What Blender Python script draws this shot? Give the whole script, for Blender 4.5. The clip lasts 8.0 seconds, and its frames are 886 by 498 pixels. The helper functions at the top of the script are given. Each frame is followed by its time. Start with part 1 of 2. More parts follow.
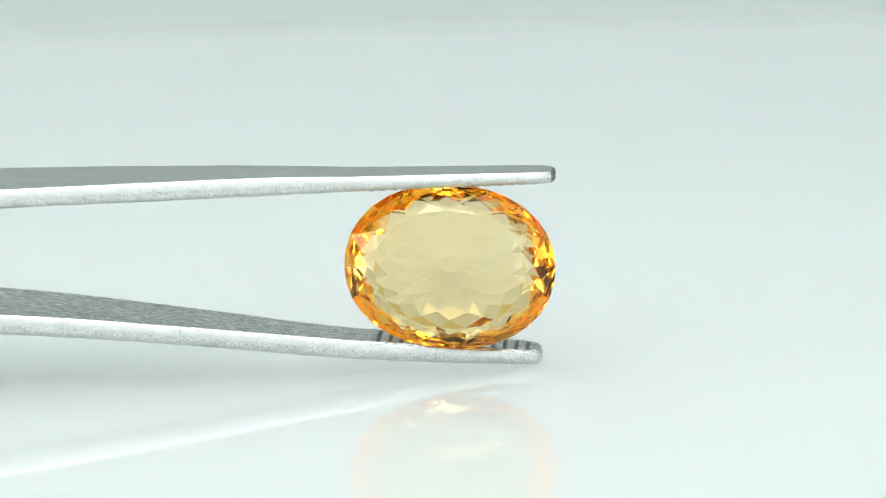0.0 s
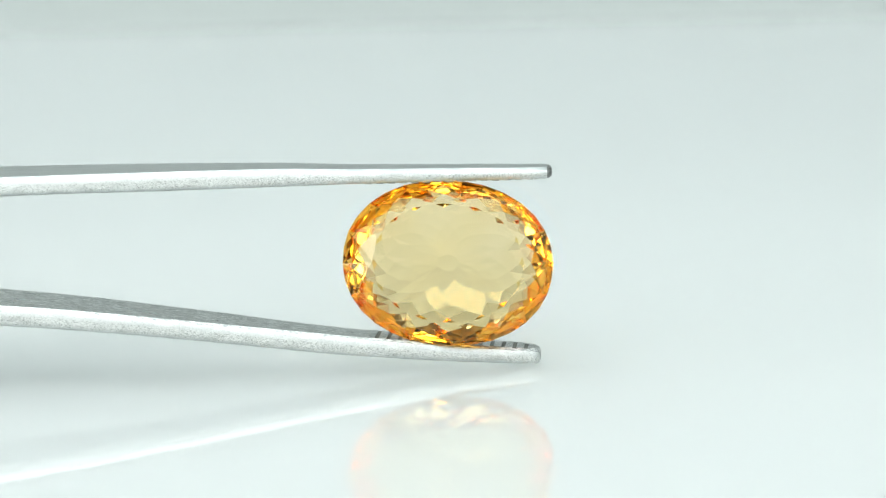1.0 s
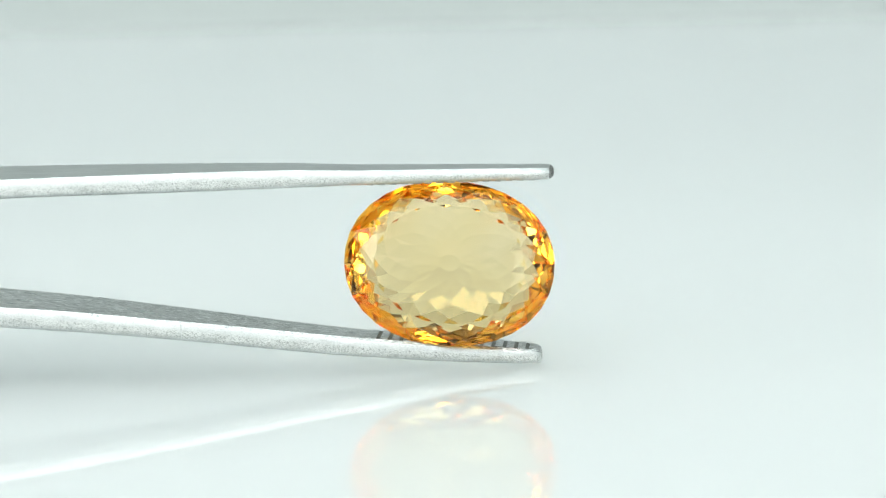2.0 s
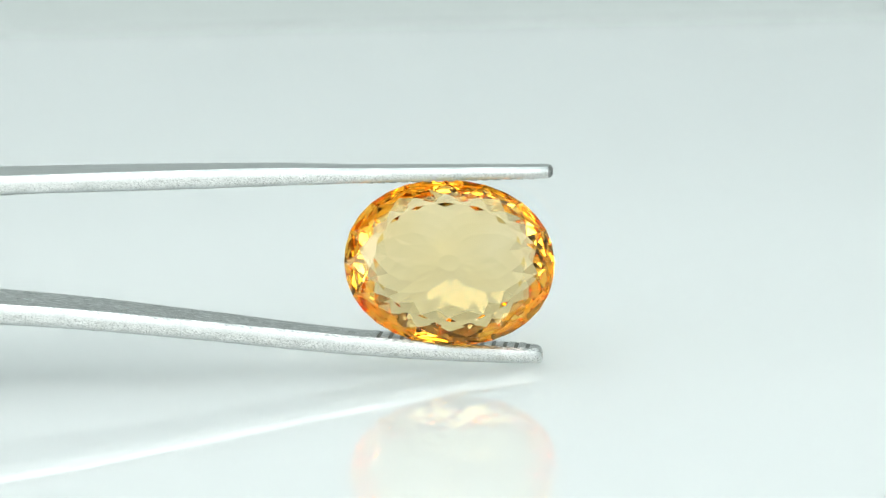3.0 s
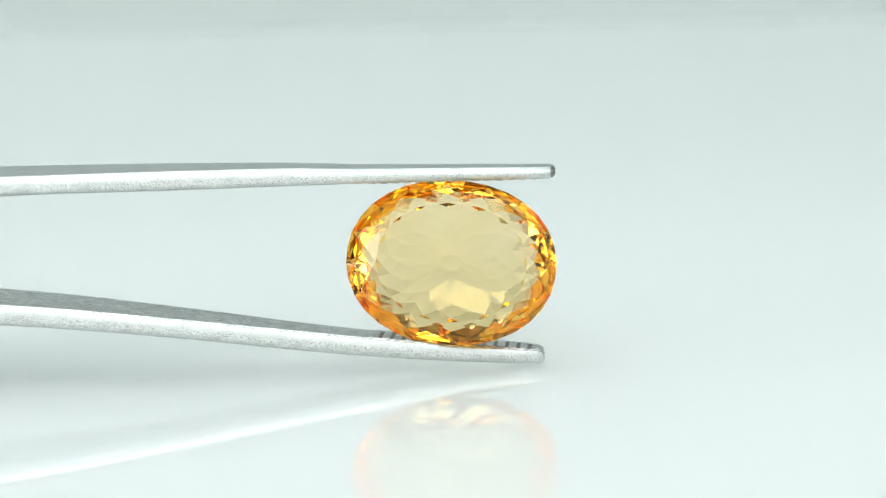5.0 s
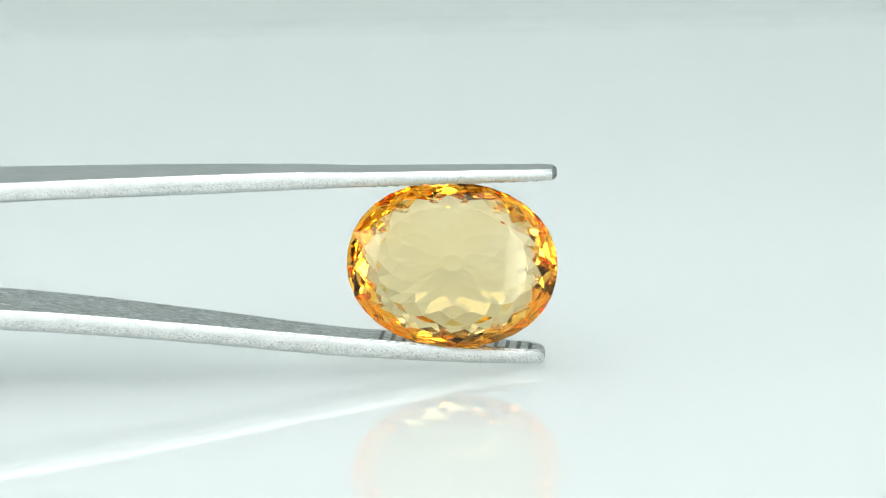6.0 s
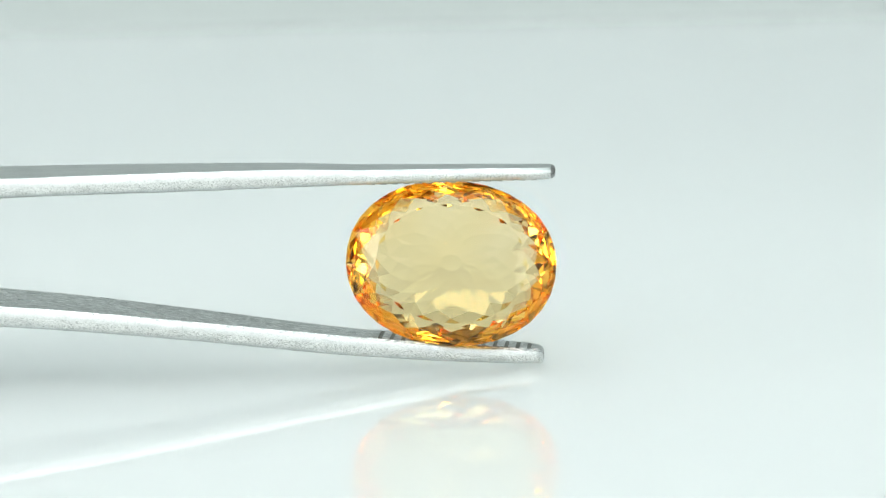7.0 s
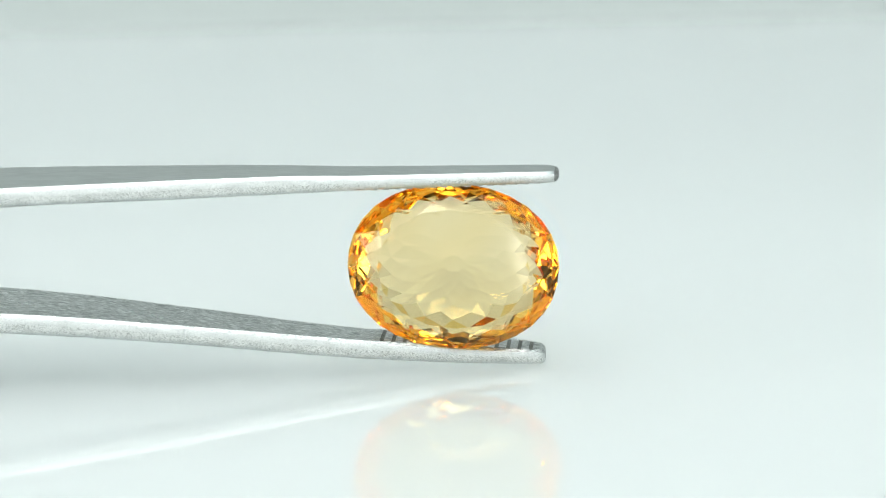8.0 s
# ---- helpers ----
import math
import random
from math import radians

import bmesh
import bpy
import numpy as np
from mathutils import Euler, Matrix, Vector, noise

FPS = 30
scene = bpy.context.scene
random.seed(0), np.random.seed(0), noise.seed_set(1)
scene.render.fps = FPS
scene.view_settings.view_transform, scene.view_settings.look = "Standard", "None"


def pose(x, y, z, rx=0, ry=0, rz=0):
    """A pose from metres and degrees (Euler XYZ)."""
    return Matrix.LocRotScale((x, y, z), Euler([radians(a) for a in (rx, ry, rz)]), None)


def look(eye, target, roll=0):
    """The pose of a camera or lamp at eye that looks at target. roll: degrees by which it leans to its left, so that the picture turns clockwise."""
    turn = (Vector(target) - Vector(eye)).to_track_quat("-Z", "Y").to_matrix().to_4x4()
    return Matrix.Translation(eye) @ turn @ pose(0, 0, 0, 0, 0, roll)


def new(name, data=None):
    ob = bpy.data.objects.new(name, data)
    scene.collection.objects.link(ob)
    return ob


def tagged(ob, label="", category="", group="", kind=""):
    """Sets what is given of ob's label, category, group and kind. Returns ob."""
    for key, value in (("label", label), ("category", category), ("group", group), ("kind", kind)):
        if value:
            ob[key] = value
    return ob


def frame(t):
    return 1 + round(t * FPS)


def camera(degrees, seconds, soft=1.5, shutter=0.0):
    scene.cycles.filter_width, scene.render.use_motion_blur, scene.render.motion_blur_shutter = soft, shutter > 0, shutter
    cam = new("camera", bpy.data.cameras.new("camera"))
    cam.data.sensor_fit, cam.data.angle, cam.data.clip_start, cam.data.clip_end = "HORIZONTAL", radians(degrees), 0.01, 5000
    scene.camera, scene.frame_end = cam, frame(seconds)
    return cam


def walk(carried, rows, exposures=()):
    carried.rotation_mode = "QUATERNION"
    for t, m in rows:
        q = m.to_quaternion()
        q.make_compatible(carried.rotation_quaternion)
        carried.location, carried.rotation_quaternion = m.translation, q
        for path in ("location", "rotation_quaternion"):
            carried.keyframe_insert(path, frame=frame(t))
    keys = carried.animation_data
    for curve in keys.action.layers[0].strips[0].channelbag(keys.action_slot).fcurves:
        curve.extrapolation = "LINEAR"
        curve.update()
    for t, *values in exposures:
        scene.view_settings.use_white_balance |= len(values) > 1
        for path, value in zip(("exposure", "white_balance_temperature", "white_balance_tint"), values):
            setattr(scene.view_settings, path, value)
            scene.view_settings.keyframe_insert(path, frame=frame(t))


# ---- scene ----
cam = camera(20, 8.0, soft=1.2)
MM = 0.001
EYE, AIM = (-0.39 * MM, -140.125 * MM, 36.6 * MM), (-0.39 * MM, 0.141 * MM, 6.785 * MM)
cam.data.dof.use_dof = True
cam.data.dof.focus_distance = 0.1425
cam.data.dof.aperture_fstop = 52
walk(cam, [(0.0, look(EYE, AIM, -1.2)), (8.0, look(EYE, AIM, -1.2))])

# ---- light ----
world = bpy.data.worlds.new("world")
scene.world = world
world.use_nodes = True
world.node_tree.nodes["Background"].inputs["Color"].default_value = (0.80, 0.95, 1.0, 1)
world.node_tree.nodes["Background"].inputs["Strength"].default_value = 0.15


def area_lamp(name, eye, target, wide, high, watts, colour, roll=0):
    data = bpy.data.lights.new(name, "AREA")
    data.shape, data.size, data.size_y = "RECTANGLE", wide, high
    data.energy, data.color = watts, colour
    ob = new(name, data)
    ob.matrix_world = look(eye, target, roll)
    return ob


# a broad lamp under the roof of the light tent, and a smaller one in front, above the camera
area_lamp("overhead_lamp", (0.0, -0.06, 0.72), (0, 0.02, 0.0), 0.84, 0.60, 2.22, (0.88, 1.0, 0.995))
area_lamp("front_lamp", (-0.03, -0.32, 0.38), (0, 0, 0), 0.40, 0.22, 2.25, (0.96, 1.0, 0.985))
area_lamp("side_lamp", (0.0425, -0.30, 0.043), (0, 0, 0.005), 0.06, 0.085, 0.13, (0.96, 1.0, 0.985), -8)
area_lamp("left_lamp", (-0.40, -0.17, 0.13), (0, 0, 0.01), 0.16, 0.20, 0.40, (0.96, 1.0, 0.985))

# light goes on through many inner reflections in the stone
scene.cycles.max_bounces, scene.cycles.glossy_bounces, scene.cycles.transmission_bounces = 24, 20, 24


# ---- materials ----
def material(name):
    m = bpy.data.materials.new(name)
    m.use_nodes = True
    t = m.node_tree
    return m, t, t.nodes["Principled BSDF"]


def link(t, a, i, b, j):
    t.links.new(a.outputs[i], b.inputs[j])


def coords(t, scale=(1, 1, 1)):
    tc = t.nodes.new("ShaderNodeTexCoord")
    mp = t.nodes.new("ShaderNodeMapping")
    mp.inputs["Scale"].default_value = scale
    link(t, tc, "Object", mp, "Vector")
    return mp


def noise_tex(t, src, scale, detail=4.0, rough=0.55):
    n = t.nodes.new("ShaderNodeTexNoise")
    n.inputs["Scale"].default_value = scale
    n.inputs["Detail"].default_value = detail
    n.inputs["Roughness"].default_value = rough
    link(t, src, "Vector", n, "Vector")
    return n


def ramp(t, src, lo, hi, a, b):
    r = t.nodes.new("ShaderNodeMapRange")
    r.inputs["From Min"].default_value, r.inputs["From Max"].default_value = lo, hi
    r.inputs["To Min"].default_value, r.inputs["To Max"].default_value = a, b
    link(t, src, "Fac", r, "Value")
    return r


def mix_colours(t, fac, fac_out, a, b):
    m = t.nodes.new("ShaderNodeMix")
    m.data_type = "RGBA"
    m.inputs[6].default_value, m.inputs[7].default_value = (*a, 1), (*b, 1)
    t.links.new(fac.outputs[fac_out], m.inputs[0])
    return m


def bump(t, bsdf, src, strength, distance):
    b = t.nodes.new("ShaderNodeBump")
    b.inputs["Strength"].default_value, b.inputs["Distance"].default_value = strength, distance
    link(t, src, "Fac", b, "Height")
    link(t, b, "Normal", bsdf, "Normal")
    return b


def brushed_steel():
    """Inner faces: bright scratches drawn along the length over grey steel."""
    m, t, b = material("brushed_steel")
    b.inputs["Metallic"].default_value = 1.0
    marks = noise_tex(t, coords(t, (1, 11, 11)), 1100, 6, 0.7)
    cloud = noise_tex(t, coords(t, (1, 3, 3)), 260, 3)
    c = mix_colours(t, ramp(t, marks, 0.42, 0.64, 0, 1), "Result", (0.26, 0.27, 0.265), (0.78, 0.79, 0.78))
    flecks = noise_tex(t, coords(t, (1, 12, 12)), 620, 3, 0.6)
    glint = mix_colours(t, ramp(t, flecks, 0.66, 0.70, 0, 1), "Result", (0.5, 0.5, 0.5), (0.95, 0.95, 0.94))
    t.links.new(c.outputs[2], glint.inputs[6])
    t.links.new(glint.outputs[2], b.inputs["Base Color"])
    r = ramp(t, cloud, 0.3, 0.7, 0.26, 0.42)
    link(t, r, "Result", b, "Roughness")
    bump(t, b, marks, 0.8, 0.00002)
    return m


def satin_steel():
    """Outer faces: an even satin grey with a faint drawn grain."""
    m, t, b = material("satin_steel")
    b.inputs["Metallic"].default_value = 1.0
    marks = noise_tex(t, coords(t, (1, 8, 8)), 900, 4, 0.6)
    c = mix_colours(t, ramp(t, marks, 0.3, 0.7, 0, 1), "Result", (0.38, 0.395, 0.39), (0.51, 0.53, 0.52))
    t.links.new(c.outputs[2], b.inputs["Base Color"])
    b.inputs["Roughness"].default_value = 0.3
    bump(t, b, marks, 0.3, 0.00001)
    return m


def ground_steel(name, low, high, deep):
    """The ground edge of the blades: the lower band is pitted, the upper one smoother."""
    m, t, b = material(name)
    b.inputs["Metallic"].default_value = 1.0
    fine = noise_tex(t, coords(t, (1, 2.2, 2.2)), 9500, 5, 0.7)
    wide = noise_tex(t, coords(t, (1, 5, 5)), 800, 5, 0.65)
    c = mix_colours(t, ramp(t, wide, 0.3, 0.7, 0, 1), "Result", low, high)
    pits = mix_colours(t, ramp(t, fine, 0.36, 0.52, 0, 1), "Result", tuple(v * deep for v in low), (1, 1, 1))
    t.links.new(c.outputs[2], pits.inputs[7])
    t.links.new(pits.outputs[2], b.inputs["Base Color"])
    r = ramp(t, fine, 0.3, 0.7, 0.56, 0.38)
    link(t, r, "Result", b, "Roughness")
    bump(t, b, fine, 1.0 - deep * 0.6, 0.00005)
    return m


def amber_crystal(name, colour):
    m, t, b = material(name)
    t.nodes.remove(b)
    g = t.nodes.new("ShaderNodeBsdfGlass")
    g.inputs["IOR"].default_value = 1.56
    g.inputs["Roughness"].default_value = 0.0
    zones = noise_tex(t, coords(t), 130, 2)
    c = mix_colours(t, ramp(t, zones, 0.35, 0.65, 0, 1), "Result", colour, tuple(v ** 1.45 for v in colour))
    t.links.new(c.outputs[2], g.inputs["Color"])
    link(t, g, "BSDF", t.nodes["Material Output"], "Surface")
    return m


def white_acrylic():
    m, t, b = material("white_acrylic")
    b.inputs["Base Color"].default_value = (0.68, 0.705, 0.70, 1)
    b.inputs["IOR"].default_value = 1.45
    b.inputs["Subsurface Weight"].default_value = 1.0
    b.inputs["Subsurface Radius"].default_value = (1.0, 1.0, 1.0)
    b.inputs["Subsurface Scale"].default_value = 0.05
    n = noise_tex(t, coords(t), 60, 3)
    r = ramp(t, n, 0.3, 0.7, 0.0, 0.004)
    link(t, r, "Result", b, "Roughness")
    return m


def matt(name, a, b2, scale, rough=0.85):
    m, t, b = material(name)
    n = noise_tex(t, coords(t), scale, 5)
    c = mix_colours(t, n, "Fac", a, b2)
    t.links.new(c.outputs[2], b.inputs["Base Color"])
    b.inputs["Roughness"].default_value = rough
    bump(t, b, n, 0.08, 0.0005)
    return m


STEEL, SATIN = brushed_steel(), satin_steel()
EDGE = ground_steel("ground_edge", (0.68, 0.69, 0.67), (0.90, 0.905, 0.89), 0.46)
# dark steel that stands in for shade in the grip grooves
GROOVE_SHADE = ground_steel("groove_shade_steel", (0.14, 0.14, 0.13), (0.24, 0.24, 0.22), 0.6)
# darker steel that paints the dark surroundings mirrored in the tip's end
TIP_REFLECTION = ground_steel("tip_reflection_steel", (0.22, 0.22, 0.21), (0.36, 0.36, 0.35), 0.6)
BAND = ground_steel("smooth_edge", (0.68, 0.69, 0.68), (0.85, 0.86, 0.85), 0.84)
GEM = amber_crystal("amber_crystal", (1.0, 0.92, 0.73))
# deeper tints stand in for light's longer inner paths near the rim
MID_PATH = amber_crystal("mid_path_amber", (1.0, 0.84, 0.44))
LONG_PATH = amber_crystal("long_path_amber", (1.0, 0.73, 0.26))
ACRYLIC = white_acrylic()
PAPER = matt("white_paper", (0.56, 0.58, 0.57), (0.60, 0.62, 0.61), 40)
CLOTH = matt("white_cloth", (0.76, 0.78, 0.78), (0.82, 0.84, 0.84), 300)
WALL = matt("grey_wall_paint", (0.42, 0.40, 0.37), (0.48, 0.46, 0.43), 6)
CEILING = matt("ceiling_paint", (0.62, 0.63, 0.62), (0.68, 0.69, 0.68), 6)
CARPET = matt("dark_floor", (0.10, 0.10, 0.10), (0.14, 0.14, 0.13), 30)


# ---- mesh tools ----
def part(name, bm, mats, parent=None, label=""):
    me = bpy.data.meshes.new(name)
    bm.normal_update()
    bm.to_mesh(me)
    bm.free()
    for m in mats if isinstance(mats, (list, tuple)) else [mats]:
        me.materials.append(m)
    ob = new(name, me)
    if parent is not None:
        ob.parent = parent
    if label:
        ob["label"] = label
    return ob


def slab(x0, x1, y0, y1, z0, z1, bevel=0.0):
    bm = bmesh.new()
    bmesh.ops.create_cube(bm, size=1)
    for v in bm.verts:
        v.co = Vector((x0 + (v.co.x + 0.5) * (x1 - x0), y0 + (v.co.y + 0.5) * (y1 - y0), z0 + (v.co.z + 0.5) * (z1 - z0)))
    if bevel:
        bmesh.ops.bevel(bm, geom=bm.edges[:], offset=bevel, segments=2, affect="EDGES", profile=0.6)
    return bm


def structure(name, bm, mat, label, category):
    return tagged(part(name, bm, mat), label, category, kind="structure")


# ---- the room and the shooting table ----
structure("floor", slab(-1.6, 1.6, -1.9, 1.5, -0.90, -0.80), CARPET, "dark grey studio floor under the table", "floor")
structure("ceiling", slab(-1.6, 1.6, -1.9, 1.5, 1.60, 1.70), CEILING, "pale painted studio ceiling over the table", "ceiling")
structure("wall_north", slab(-1.6, 1.6, 1.5, 1.6, -0.90, 1.70), WALL, "grey painted studio wall behind the backdrop", "wall")
structure("wall_south", slab(-1.6, 1.6, -2.0, -1.9, -0.90, 1.70), WALL, "grey painted studio wall behind the camera", "wall")
structure("wall_east", slab(1.6, 1.7, -2.0, 1.6, -0.90, 1.70), WALL, "grey painted studio side wall", "wall")
structure("wall_west", slab(-1.7, -1.6, -2.0, 1.6, -0.90, 1.70), WALL, "grey painted studio side wall", "wall")
structure("tabletop", slab(-0.41, 0.41, -0.34, 0.165, -0.0155, 0.0, 0.0008), ACRYLIC,
          "thick glossy white acrylic sheet mirroring what stands on it", "tabletop")
structure("table_base", slab(-0.60, 0.60, -0.40, 0.80, -0.06, -0.016), PAPER, "white shooting table under the acrylic sheet", "table")

# the light tent: unseen white cloth panels that bounce light round the sheet
structure("wall_tent_west", slab(-0.46, -0.44, -0.36, 0.62, -0.016, 0.76), CLOTH, "white cloth side panel of the light tent", "tent panel")
structure("wall_tent_east", slab(0.44, 0.46, -0.36, 0.62, -0.016, 0.76), CLOTH, "white cloth side panel of the light tent", "tent panel")
structure("ceiling_tent", slab(-0.46, 0.46, -0.38, 0.62, 0.76, 0.78), CLOTH, "white cloth roof of the light tent", "tent panel")


def tent_front():
    """An unseen front panel added to bounce light; its slot leaves dark for the facets."""
    bm = bmesh.new()
    for x0, x1, z0, z1 in ((-0.46, -0.15, -0.016, 0.76), (0.15, 0.46, -0.016, 0.76), (-0.15, 0.15, 0.24, 0.76)):
        piece = slab(x0, x1, -0.38, -0.36, z0, z1)
        me = bpy.data.meshes.new("piece")
        piece.to_mesh(me)
        piece.free()
        bm.from_mesh(me)
        bpy.data.meshes.remove(me)
    return structure("wall_tent_front", bm, CLOTH, "unseen white cloth front panel added to bounce light, with a slot", "tent panel")


tent_front()


def backdrop():
    """White paper that rises behind the sheet in one sweep."""
    bm = bmesh.new()
    line = [(0.170, -0.010, 0, 1), (0.39, -0.010, 0, 1)]
    for i in range(1, 13):
        a = i * math.pi / 2 / 12
        line.append((0.39 + 0.06 * math.sin(a), 0.050 - 0.06 * math.cos(a), -math.sin(a), math.cos(a)))
    line.append((0.45, 0.74, -1, 0))
    rows = []
    for y, z, ny, nz in line:
        rows.append([bm.verts.new((x, y - k * ny, z - k * nz)) for x, k in ((-0.43, 0), (0.43, 0), (0.43, 0.001), (-0.43, 0.001))])
    for a, b in zip(rows, rows[1:]):
        for i in range(4):
            bm.faces.new((a[i], a[(i + 1) % 4], b[(i + 1) % 4], b[i]))
    bm.faces.new(rows[0])
    bm.faces.new(rows[-1])
    bmesh.ops.recalc_face_normals(bm, faces=bm.faces[:])
    return structure("backdrop", bm, PAPER, "plain white paper sweep behind the acrylic sheet", "backdrop")


backdrop()

# ---- the tweezers ----
PIVOT = Vector((4.9, 0.9, 0.0)) * MM


def curve_at(x, table):
    """A smooth value at x from rows (x, value)."""
    xs, vs = [r[0] for r in table], [r[1] for r in table]
    if x <= xs[0]:
        return vs[0]
    for i in range(len(xs) - 1):
        if x <= xs[i + 1]:
            h = xs[i + 1] - xs[i]
            k = (x - xs[i]) / h
            m0 = (vs[i + 1] - vs[i - 1]) / (xs[i + 1] - xs[i - 1]) if i > 0 else (vs[1] - vs[0]) / h
            m1 = (vs[i + 2] - vs[i]) / (xs[i + 2] - xs[i]) if i + 2 < len(xs) else (vs[i + 1] - vs[i]) / h
            return ((2 * k**3 - 3 * k**2 + 1) * vs[i] + (k**3 - 2 * k**2 + k) * h * m0
                    + (3 * k**2 - 2 * k**3) * vs[i + 1] + (k**3 - k**2) * h * m1)
    return vs[-1]


WIDTH = [(-110, 9.0), (-60, 7.9), (-40, 6.3), (-23.3, 4.5), (-14.6, 3.4), (-8, 2.5), (-2, 2.12), (6, 1.75)]
UPPER = dict(tip=5.85, front=-0.476, slope=0.255,
             top=[(-110, 8.95), (-85, 10.2), (-60, 11.3), (-40, 12.05), (-23.3, 12.01), (-14.5, 11.94), (-9, 11.85), (-5, 11.66), (0, 11.50), (5.9, 11.30)],
             bottom=[(-110, 7.65), (-85, 8.9), (-60, 10.1), (-40, 10.85), (-23.3, 10.95), (-14.5, 10.87), (-9, 10.84), (-5, 10.82), (0, 10.76), (5.9, 10.66)])
LOWER = dict(tip=5.15, front=-1.144, slope=0.24,
             top=[(-110, 7.62), (-85, 7.6), (-60, 7.4), (-40, 6.4), (-23.3, 4.79), (-14.7, 3.60), (-7.4, 2.50), (-5, 2.15), (0.13, 1.48), (5.2, 0.88)],
             bottom=[(-110, 6.3), (-85, 6.3), (-60, 6.2), (-40, 5.25), (-23.3, 3.64), (-14.7, 2.50), (-7.4, 1.38), (-5, 1.05), (0.13, 0.47), (5.2, 0.06)])


def blade(arm, outer):
    """One flat blade: a chamfered bar that tapers to a rounded tip."""
    bm = bmesh.new()
    tip = arm["tip"]
    wear = random.Random(int(tip * 100))
    xs = [-110 + 2.0 * i for i in range(43)]
    xs += [-25.8 + 0.2 * i for i in range(int((tip - 1.3 + 25.8) / 0.2))]
    xs += [tip - 1.2, tip - 0.9, tip - 0.6, tip - 0.4, tip - 0.22, tip - 0.1, tip - 0.03, tip]
    rings = []
    for x in xs:
        w = curve_at(x, WIDTH)
        f = arm["front"] + arm["slope"] * x
        zt, zb = curve_at(x, arm["top"]), curve_at(x, arm["bottom"])
        left = max(0.0, (x - (tip - 1.2)) / 1.2)
        cut = w * 0.42 * (1 - math.sqrt(max(0.0, 1 - left**2)))
        nip = 0.16 * max(0.0, (x - (tip - 0.22)) / 0.22) ** 2
        y0, y1 = f + cut * 0.35 + nip, f + w - cut
        zt, zb = zt - nip, zb + nip * 0.8
        c = 0.16
        ring = [(y0 + c, zt), (y1 - c, zt), (y1, zt - c), (y1, zb + c), (y1 - c, zb), (y0 + c, zb), (y0 + 0.04, zb + c), (y0, zb + c * 2.0), (y0 + 0.01, zb + (zt - zb) * 0.55), (y0 + 0.05, zt - c * 0.8)]
        worn = [0.0, 0, 0, 0, 0, 0.012, 0.022, 0.012, 0.008, 0.016]
        rings.append([bm.verts.new(Vector((x, y + wear.uniform(-k, k), z + wear.uniform(-k, k))) * MM - PIVOT) for (y, z), k in zip(ring, worn)])
    n = len(rings[0])
    for a, b in zip(rings, rings[1:]):
        for i in range(n):
            j = (i + 1) % n
            face = bm.faces.new((a[i], a[j], b[j], b[i]))
            face.material_index = {0: 0 if outer > 0 else 3, 4: 3 if outer > 0 else 0, 5: 2, 6: 1, 7: 1, 8: 2, 9: 0 if outer > 0 else 3}.get(i, 0)
            face.smooth = i in (5, 6, 7, 8)
            # the upper tip's dark reflection is put into its colour
            if outer > 0 and a in rings[-4:]:
                face.material_index = 4
    bm.faces.new(rings[0][::-1]).material_index = 0
    bm.faces.new(rings[-1]).material_index = 4
    bmesh.ops.recalc_face_normals(bm, faces=bm.faces[:])
    return bm


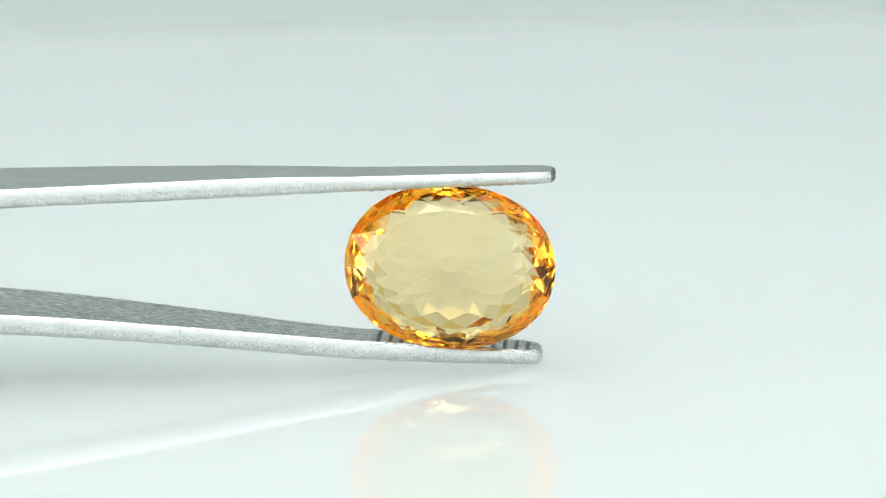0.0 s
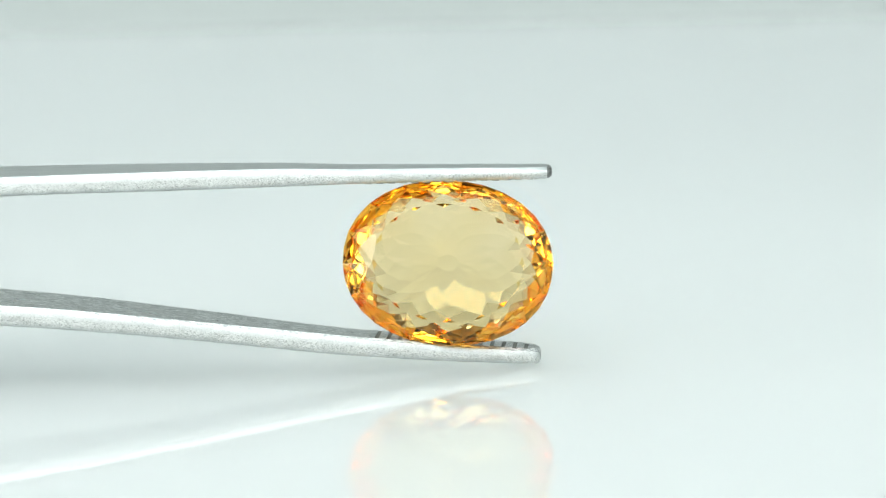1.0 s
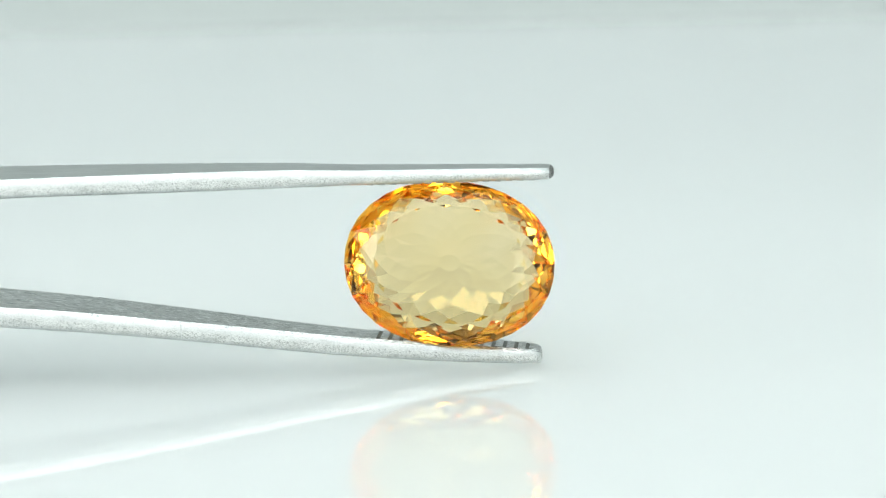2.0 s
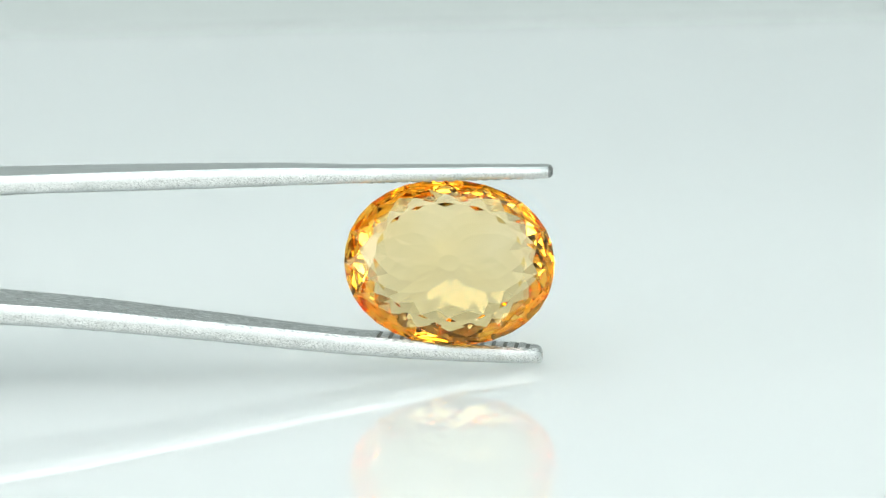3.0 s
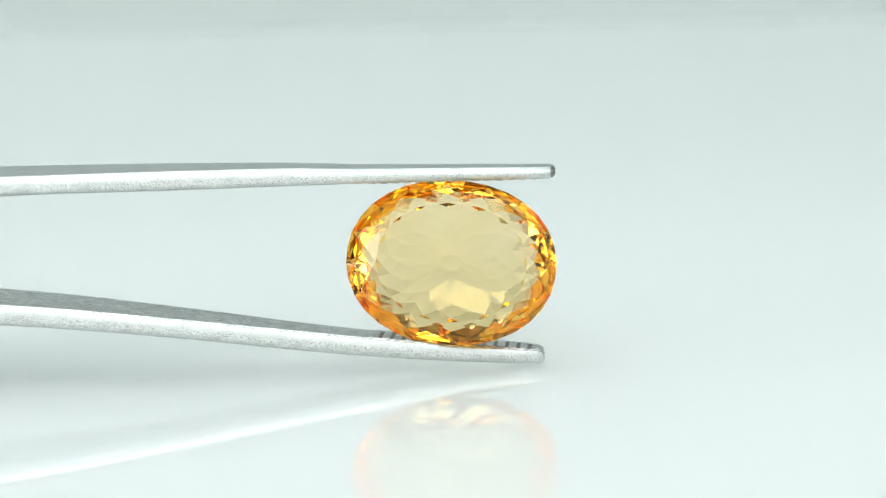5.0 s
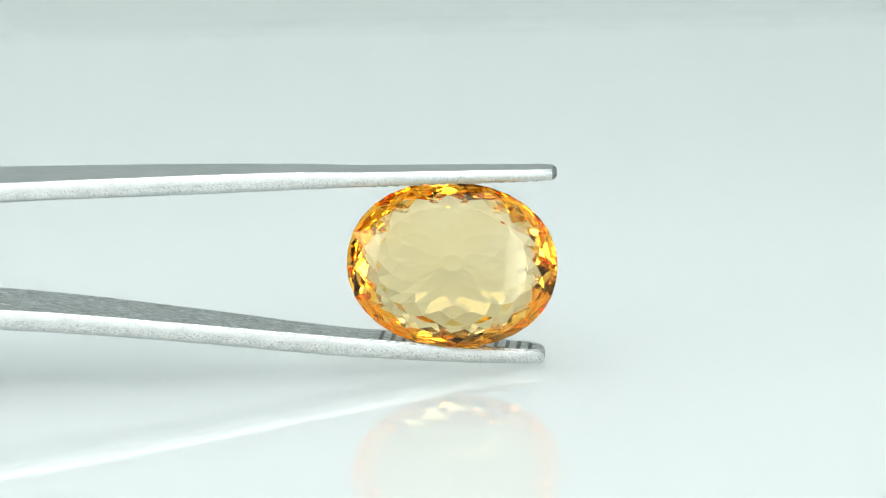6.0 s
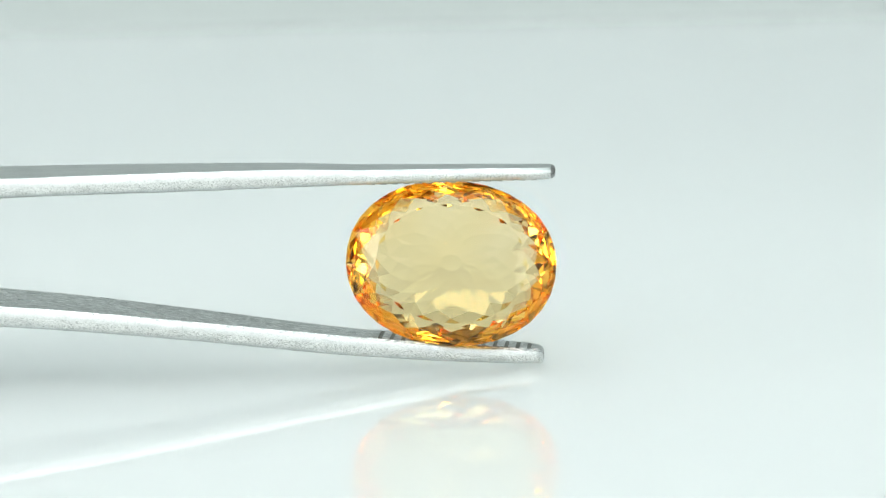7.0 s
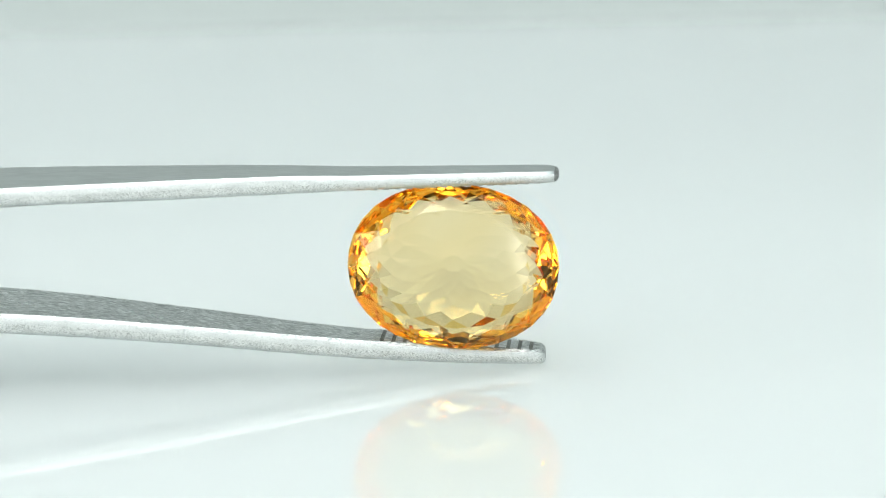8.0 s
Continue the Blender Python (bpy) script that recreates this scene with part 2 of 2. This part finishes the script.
def tweezers():
    base = new("tweezers")
    base.matrix_world = Matrix.Translation(PIVOT)
    tagged(base, "brushed steel tweezers with ridged tips gripping an oval gem", "tweezers")
    arms = [part("upper_blade", blade(UPPER, 1), [SATIN, EDGE, BAND, STEEL, TIP_REFLECTION], base), part("lower_blade", blade(LOWER, -1), [SATIN, EDGE, BAND, STEEL, TIP_REFLECTION], base)]
    # grip ridges across the inner faces
    for arm, ob, side in ((UPPER, arms[0], -1), (LOWER, arms[1], 1)):
        table = arm["bottom"] if side < 0 else arm["top"]
        # a thin dark bed paints the shade between the ridges
        bed = bmesh.new()
        rows = []
        for i in range(25):
            x = -4.5 + (arm["tip"] - 0.3 + 4.5) * i / 24
            z, f = curve_at(x, table), arm["front"] + arm["slope"] * x
            short = 0.5 * max(0.0, (x - (arm["tip"] - 1.2)) / 1.2)
            y0, y1 = f + 0.2 + short * 0.2, f + curve_at(x, WIDTH) - 0.2 - short
            rows.append([bed.verts.new(Vector((x, y, z + k * side)) * MM - PIVOT) for y, k in ((y0, -0.03), (y0, 0.012), (y1, 0.012), (y1, -0.03))])
        for a, b in zip(rows, rows[1:]):
            for k in range(4):
                bed.faces.new((a[k], a[(k + 1) % 4], b[(k + 1) % 4], b[k]))
        bed.faces.new(rows[0])
        bed.faces.new(rows[-1])
        bmesh.ops.recalc_face_normals(bed, faces=bed.faces[:])
        part("groove_shade_bed", bed, GROOVE_SHADE, ob, "dark strip standing in for shade between the grip ridges")
        for i in range(15):
            x = -4.3 + 0.64 * i
            if x > arm["tip"] - 0.35:
                continue
            z = curve_at(x, table)
            tilt = math.atan2(curve_at(x + 0.2, table) - curve_at(x - 0.2, table), 0.4)
            w = curve_at(x, WIDTH)
            f = arm["front"] + arm["slope"] * x
            short = 0.5 * max(0.0, (x - (arm["tip"] - 1.2)) / 1.2)
            bm = slab(-0.21 * MM, 0.21 * MM, (f + 0.18 + short * 0.2) * MM, (f + w - 0.18 - short) * MM, min(-0.03 * side, 0.06 * side) * MM, max(-0.03 * side, 0.06 * side) * MM, 0.02 * MM)
            bmesh.ops.transform(bm, verts=bm.verts, matrix=Matrix.Translation(Vector((x, 0, z)) * MM - PIVOT) @ Matrix.Rotation(-tilt, 4, "Y"))
            part("grip_ridge", bm, STEEL, ob)
    # a nick across the lower blade's edge
    nick = slab(-0.03 * MM, 0.03 * MM, -0.03 * MM, 0.03 * MM, -0.42 * MM, 0.42 * MM, 0.01 * MM)
    bmesh.ops.translate(nick, verts=nick.verts, vec=Vector((-14.7, LOWER["front"] + LOWER["slope"] * -14.7 + 0.005, 3.09)) * MM - PIVOT)
    part("burr", nick, BAND, arms[1], "thin bright burr across the edge")
    heel = slab(-116 * MM, -109 * MM, (-110 * 0.25 - 1.1) * MM, (-110 * 0.25 + 8.3) * MM, 6.2 * MM, 9.1 * MM, 0.5 * MM)
    bmesh.ops.translate(heel, verts=heel.verts, vec=-PIVOT)
    part("heel", heel, STEEL, base)
    return base


TWEEZERS = tweezers()

# ---- the gemstone ----
GEM_CENTRE = Vector((-0.08, 0.34, 6.09)) * MM
GEM_TILT = 78.0


def gemstone():
    """An oval brilliant: table, stars, kites and girdle facets in front, steep facets and a shallow net of kites behind."""
    n = 16
    half_wide, half_high = 5.98 * MM, 4.70 * MM
    c = math.cos(math.pi / n)

    cut = random.Random(5)

    def ring(bm, size, z, count, turn, loose=0.0, uneven=0.0, scallop=0.0):
        out = []
        for i in range(count):
            a = 0.09 + 2 * math.pi * (i + turn + cut.uniform(-loose, loose)) / count
            radius = size * (1 + cut.uniform(-uneven, uneven))
            ca, sa = math.cos(a), math.sin(a)
            full = (abs(ca) ** 2.12 + abs(sa) ** 2.12) ** (-1 / 2.12)
            dip = scallop if i % 2 else 0.0
            out.append(bm.verts.new((half_wide * radius * full * ca, half_high * radius * full * sa, (z + dip) * half_high)))
        return out

    def facets(bm, sign, flat_r, flat_z, mid_r, girdle_z):
        """Stars, kites and girdle triangles between a flat and the girdle."""
        slope = (flat_z - girdle_z) / (1 - flat_r)
        mid_z = flat_z - slope * (mid_r * c - flat_r)
        top = ring(bm, flat_r, sign * flat_z, n, 0, 0.05)
        mid = ring(bm, mid_r, sign * mid_z, n, 0.5, 0.04)
        rim = ring(bm, 1.0, sign * girdle_z, 2 * n, 0, 0, 0, -0.017 * sign)
        for i in range(n):
            j = (i + 1) % n
            made = [(top[i], mid[i], top[j]), (top[i], mid[i - 1], rim[2 * i], mid[i]),
                    (mid[i], rim[2 * i], rim[2 * i + 1]), (mid[i], rim[2 * i + 1], rim[(2 * i + 2) % (2 * n)])]
            for vs in made:
                bm.faces.new(vs)
        return top

    def outward(bm):
        for face in bm.faces:
            face.normal_update()
            m = face.calc_center_median()
            if face.normal.dot(Vector((m.x, m.y, m.z * 3))) < 0:
                face.normal_flip()
        return bm

    base = new("gemstone")
    tagged(base, "faceted oval amber-yellow gemstone held between steel tweezer tips", "gemstone")
    bm = bmesh.new()
    bm.faces.new(facets(bm, 1, 0.715, 0.28, 0.81, 0.03))
    part("crown", outward(bm), GEM, base, "pale yellow faceted crown with a broad flat table")
    bm = bmesh.new()
    a, b = ring(bm, 1.0, 0.03, 2 * n, 0, 0, 0, -0.017), ring(bm, 1.0, -0.03, 2 * n, 0, 0, 0, 0.026)
    for i in range(2 * n):
        j = (i + 1) % (2 * n)
        bm.faces.new((a[i], a[j], b[j], b[i]))
    # rim tint painted deeper, for light's long way through the stone
    part("girdle", outward(bm), LONG_PATH, base, "thin rim of the stone, tinted orange for long light paths")
    bm = bmesh.new()
    # steep facets below the rim, then a shallow net of small kites to the flat at the back
    rim = ring(bm, 1.0, -0.03, 2 * n, 0, 0, 0, 0.026)
    rows, z, last = [], -0.03, 1.0
    for k, (radius, fall) in enumerate(((0.875, 52), (0.765, 46), (0.685, 42), (0.60, 19), (0.50, 16), (0.40, 12), (0.30, 10.5), (0.20, 9.5), (0.10, 9))):
        z -= (last - radius) * math.tan(radians(fall))
        last = radius
        rows.append(ring(bm, radius, z, n, 0.5 * (k % 2), (0.05, 0.11, 0.12)[k] if k < 3 else 0.19, 0.02))
    for i in range(n):
        j = (i + 1) % n
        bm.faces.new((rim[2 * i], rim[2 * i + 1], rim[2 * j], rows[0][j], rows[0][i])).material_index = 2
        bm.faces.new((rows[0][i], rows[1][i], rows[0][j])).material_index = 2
        for k in range(len(rows) - 1):
            a, b = (i, j) if k % 2 else ((i - 1) % n, i)
            tail = (rows[k + 2][i],) if k + 2 < len(rows) else ()
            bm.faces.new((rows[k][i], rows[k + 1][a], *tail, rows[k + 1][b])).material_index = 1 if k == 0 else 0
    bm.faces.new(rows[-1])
    part("pavilion", outward(bm), [GEM, MID_PATH, LONG_PATH], base, "faceted back of the stone, steep facets tinted for long light paths")
    return base


GEMSTONE = gemstone()


# ---- what moves ----
def motions():
    """The tweezers rock to and fro about their tip and carry the stone. Rows: seconds, lean 0 to 1, drift to the right in 0.01 mm."""
    rows = [
        (0.0, 1.00, 9), (0.1, 0.40, 8), (0.2, 0.10, 3), (0.3, 0.10, 3), (0.4, 0.50, 8), (0.5, 0.88, 6), (0.6, 0.88, 6), (0.7, 0.62, 5),
        (0.8, 0.37, 4), (0.9, 0.12, 1), (1.0, 0.12, 1), (1.1, 0.37, 4), (1.2, 0.52, 8), (1.3, 0.50, 9), (1.4, 0.25, 10), (1.5, 0.10, 9),
        (1.6, 0.00, 9), (1.7, 0.00, 8), (1.95, 0.35, 9), (2.25, 0.05, 9), (2.55, 0.35, 10), (2.8, 0.00, 10), (2.9, 0.00, 10), (3.0, 0.00, 10),
        (3.1, 0.12, 14), (3.2, 0.37, 13), (3.3, 0.50, 12), (3.4, 0.52, 14), (3.5, 0.05, 7), (3.6, -0.10, 2), (3.7, -0.10, 2), (3.8, 0.02, 10),
        (3.9, 0.37, 13), (4.0, 0.56, 15), (4.1, 0.12, 15), (4.2, -0.10, 17), (4.3, -0.10, 17), (4.4, 0.10, 20), (4.5, 0.40, 22), (4.6, 0.50, 24),
        (4.7, 0.50, 22), (4.95, 0.05, 21), (5.25, 0.40, 22), (5.55, 0.05, 22), (5.8, 0.40, 22), (5.9, 0.62, 22), (6.0, 0.58, 23), (6.1, 0.05, 26),
        (6.2, -0.10, 26), (6.3, 0.10, 25), (6.4, 0.37, 25), (6.5, 0.74, 22), (6.6, 1.05, 23), (6.7, 0.50, 21), (6.8, 0.02, 19), (6.9, 0.00, 17),
        (7.0, 0.26, 19), (7.1, 0.62, 22), (7.2, 0.98, 22), (7.3, 0.75, 24), (7.4, 0.25, 23), (7.5, 0.10, 22), (7.6, 0.00, 22), (7.7, 0.12, 24),
        (7.8, 0.62, 26), (7.9, 0.88, 27), (8.0, 0.92, 29)]
    swing = []
    for t, u, d in rows:
        k = u - 0.12
        swing.append((t, pose(PIVOT.x + (d - 6) * 1e-5, PIVOT.y - 0.94 * MM + 0.1 * MM * k, 0.04 * MM + 0.06 * MM * k, 9.35 * k, 0.43 * k, -0.47 * k)))
    rest = Matrix.Translation(GEM_CENTRE - PIVOT) @ pose(0, 0, 0, GEM_TILT) @ pose(0, 0, 0, 0, 0, -5.0)
    hold = pose(0, 0, 0, -1.61, -0.08, -5.91)
    walk(TWEEZERS, [(t, m @ hold) for t, m in swing])
    walk(GEMSTONE, [(t, m @ rest) for t, m in swing])


motions()
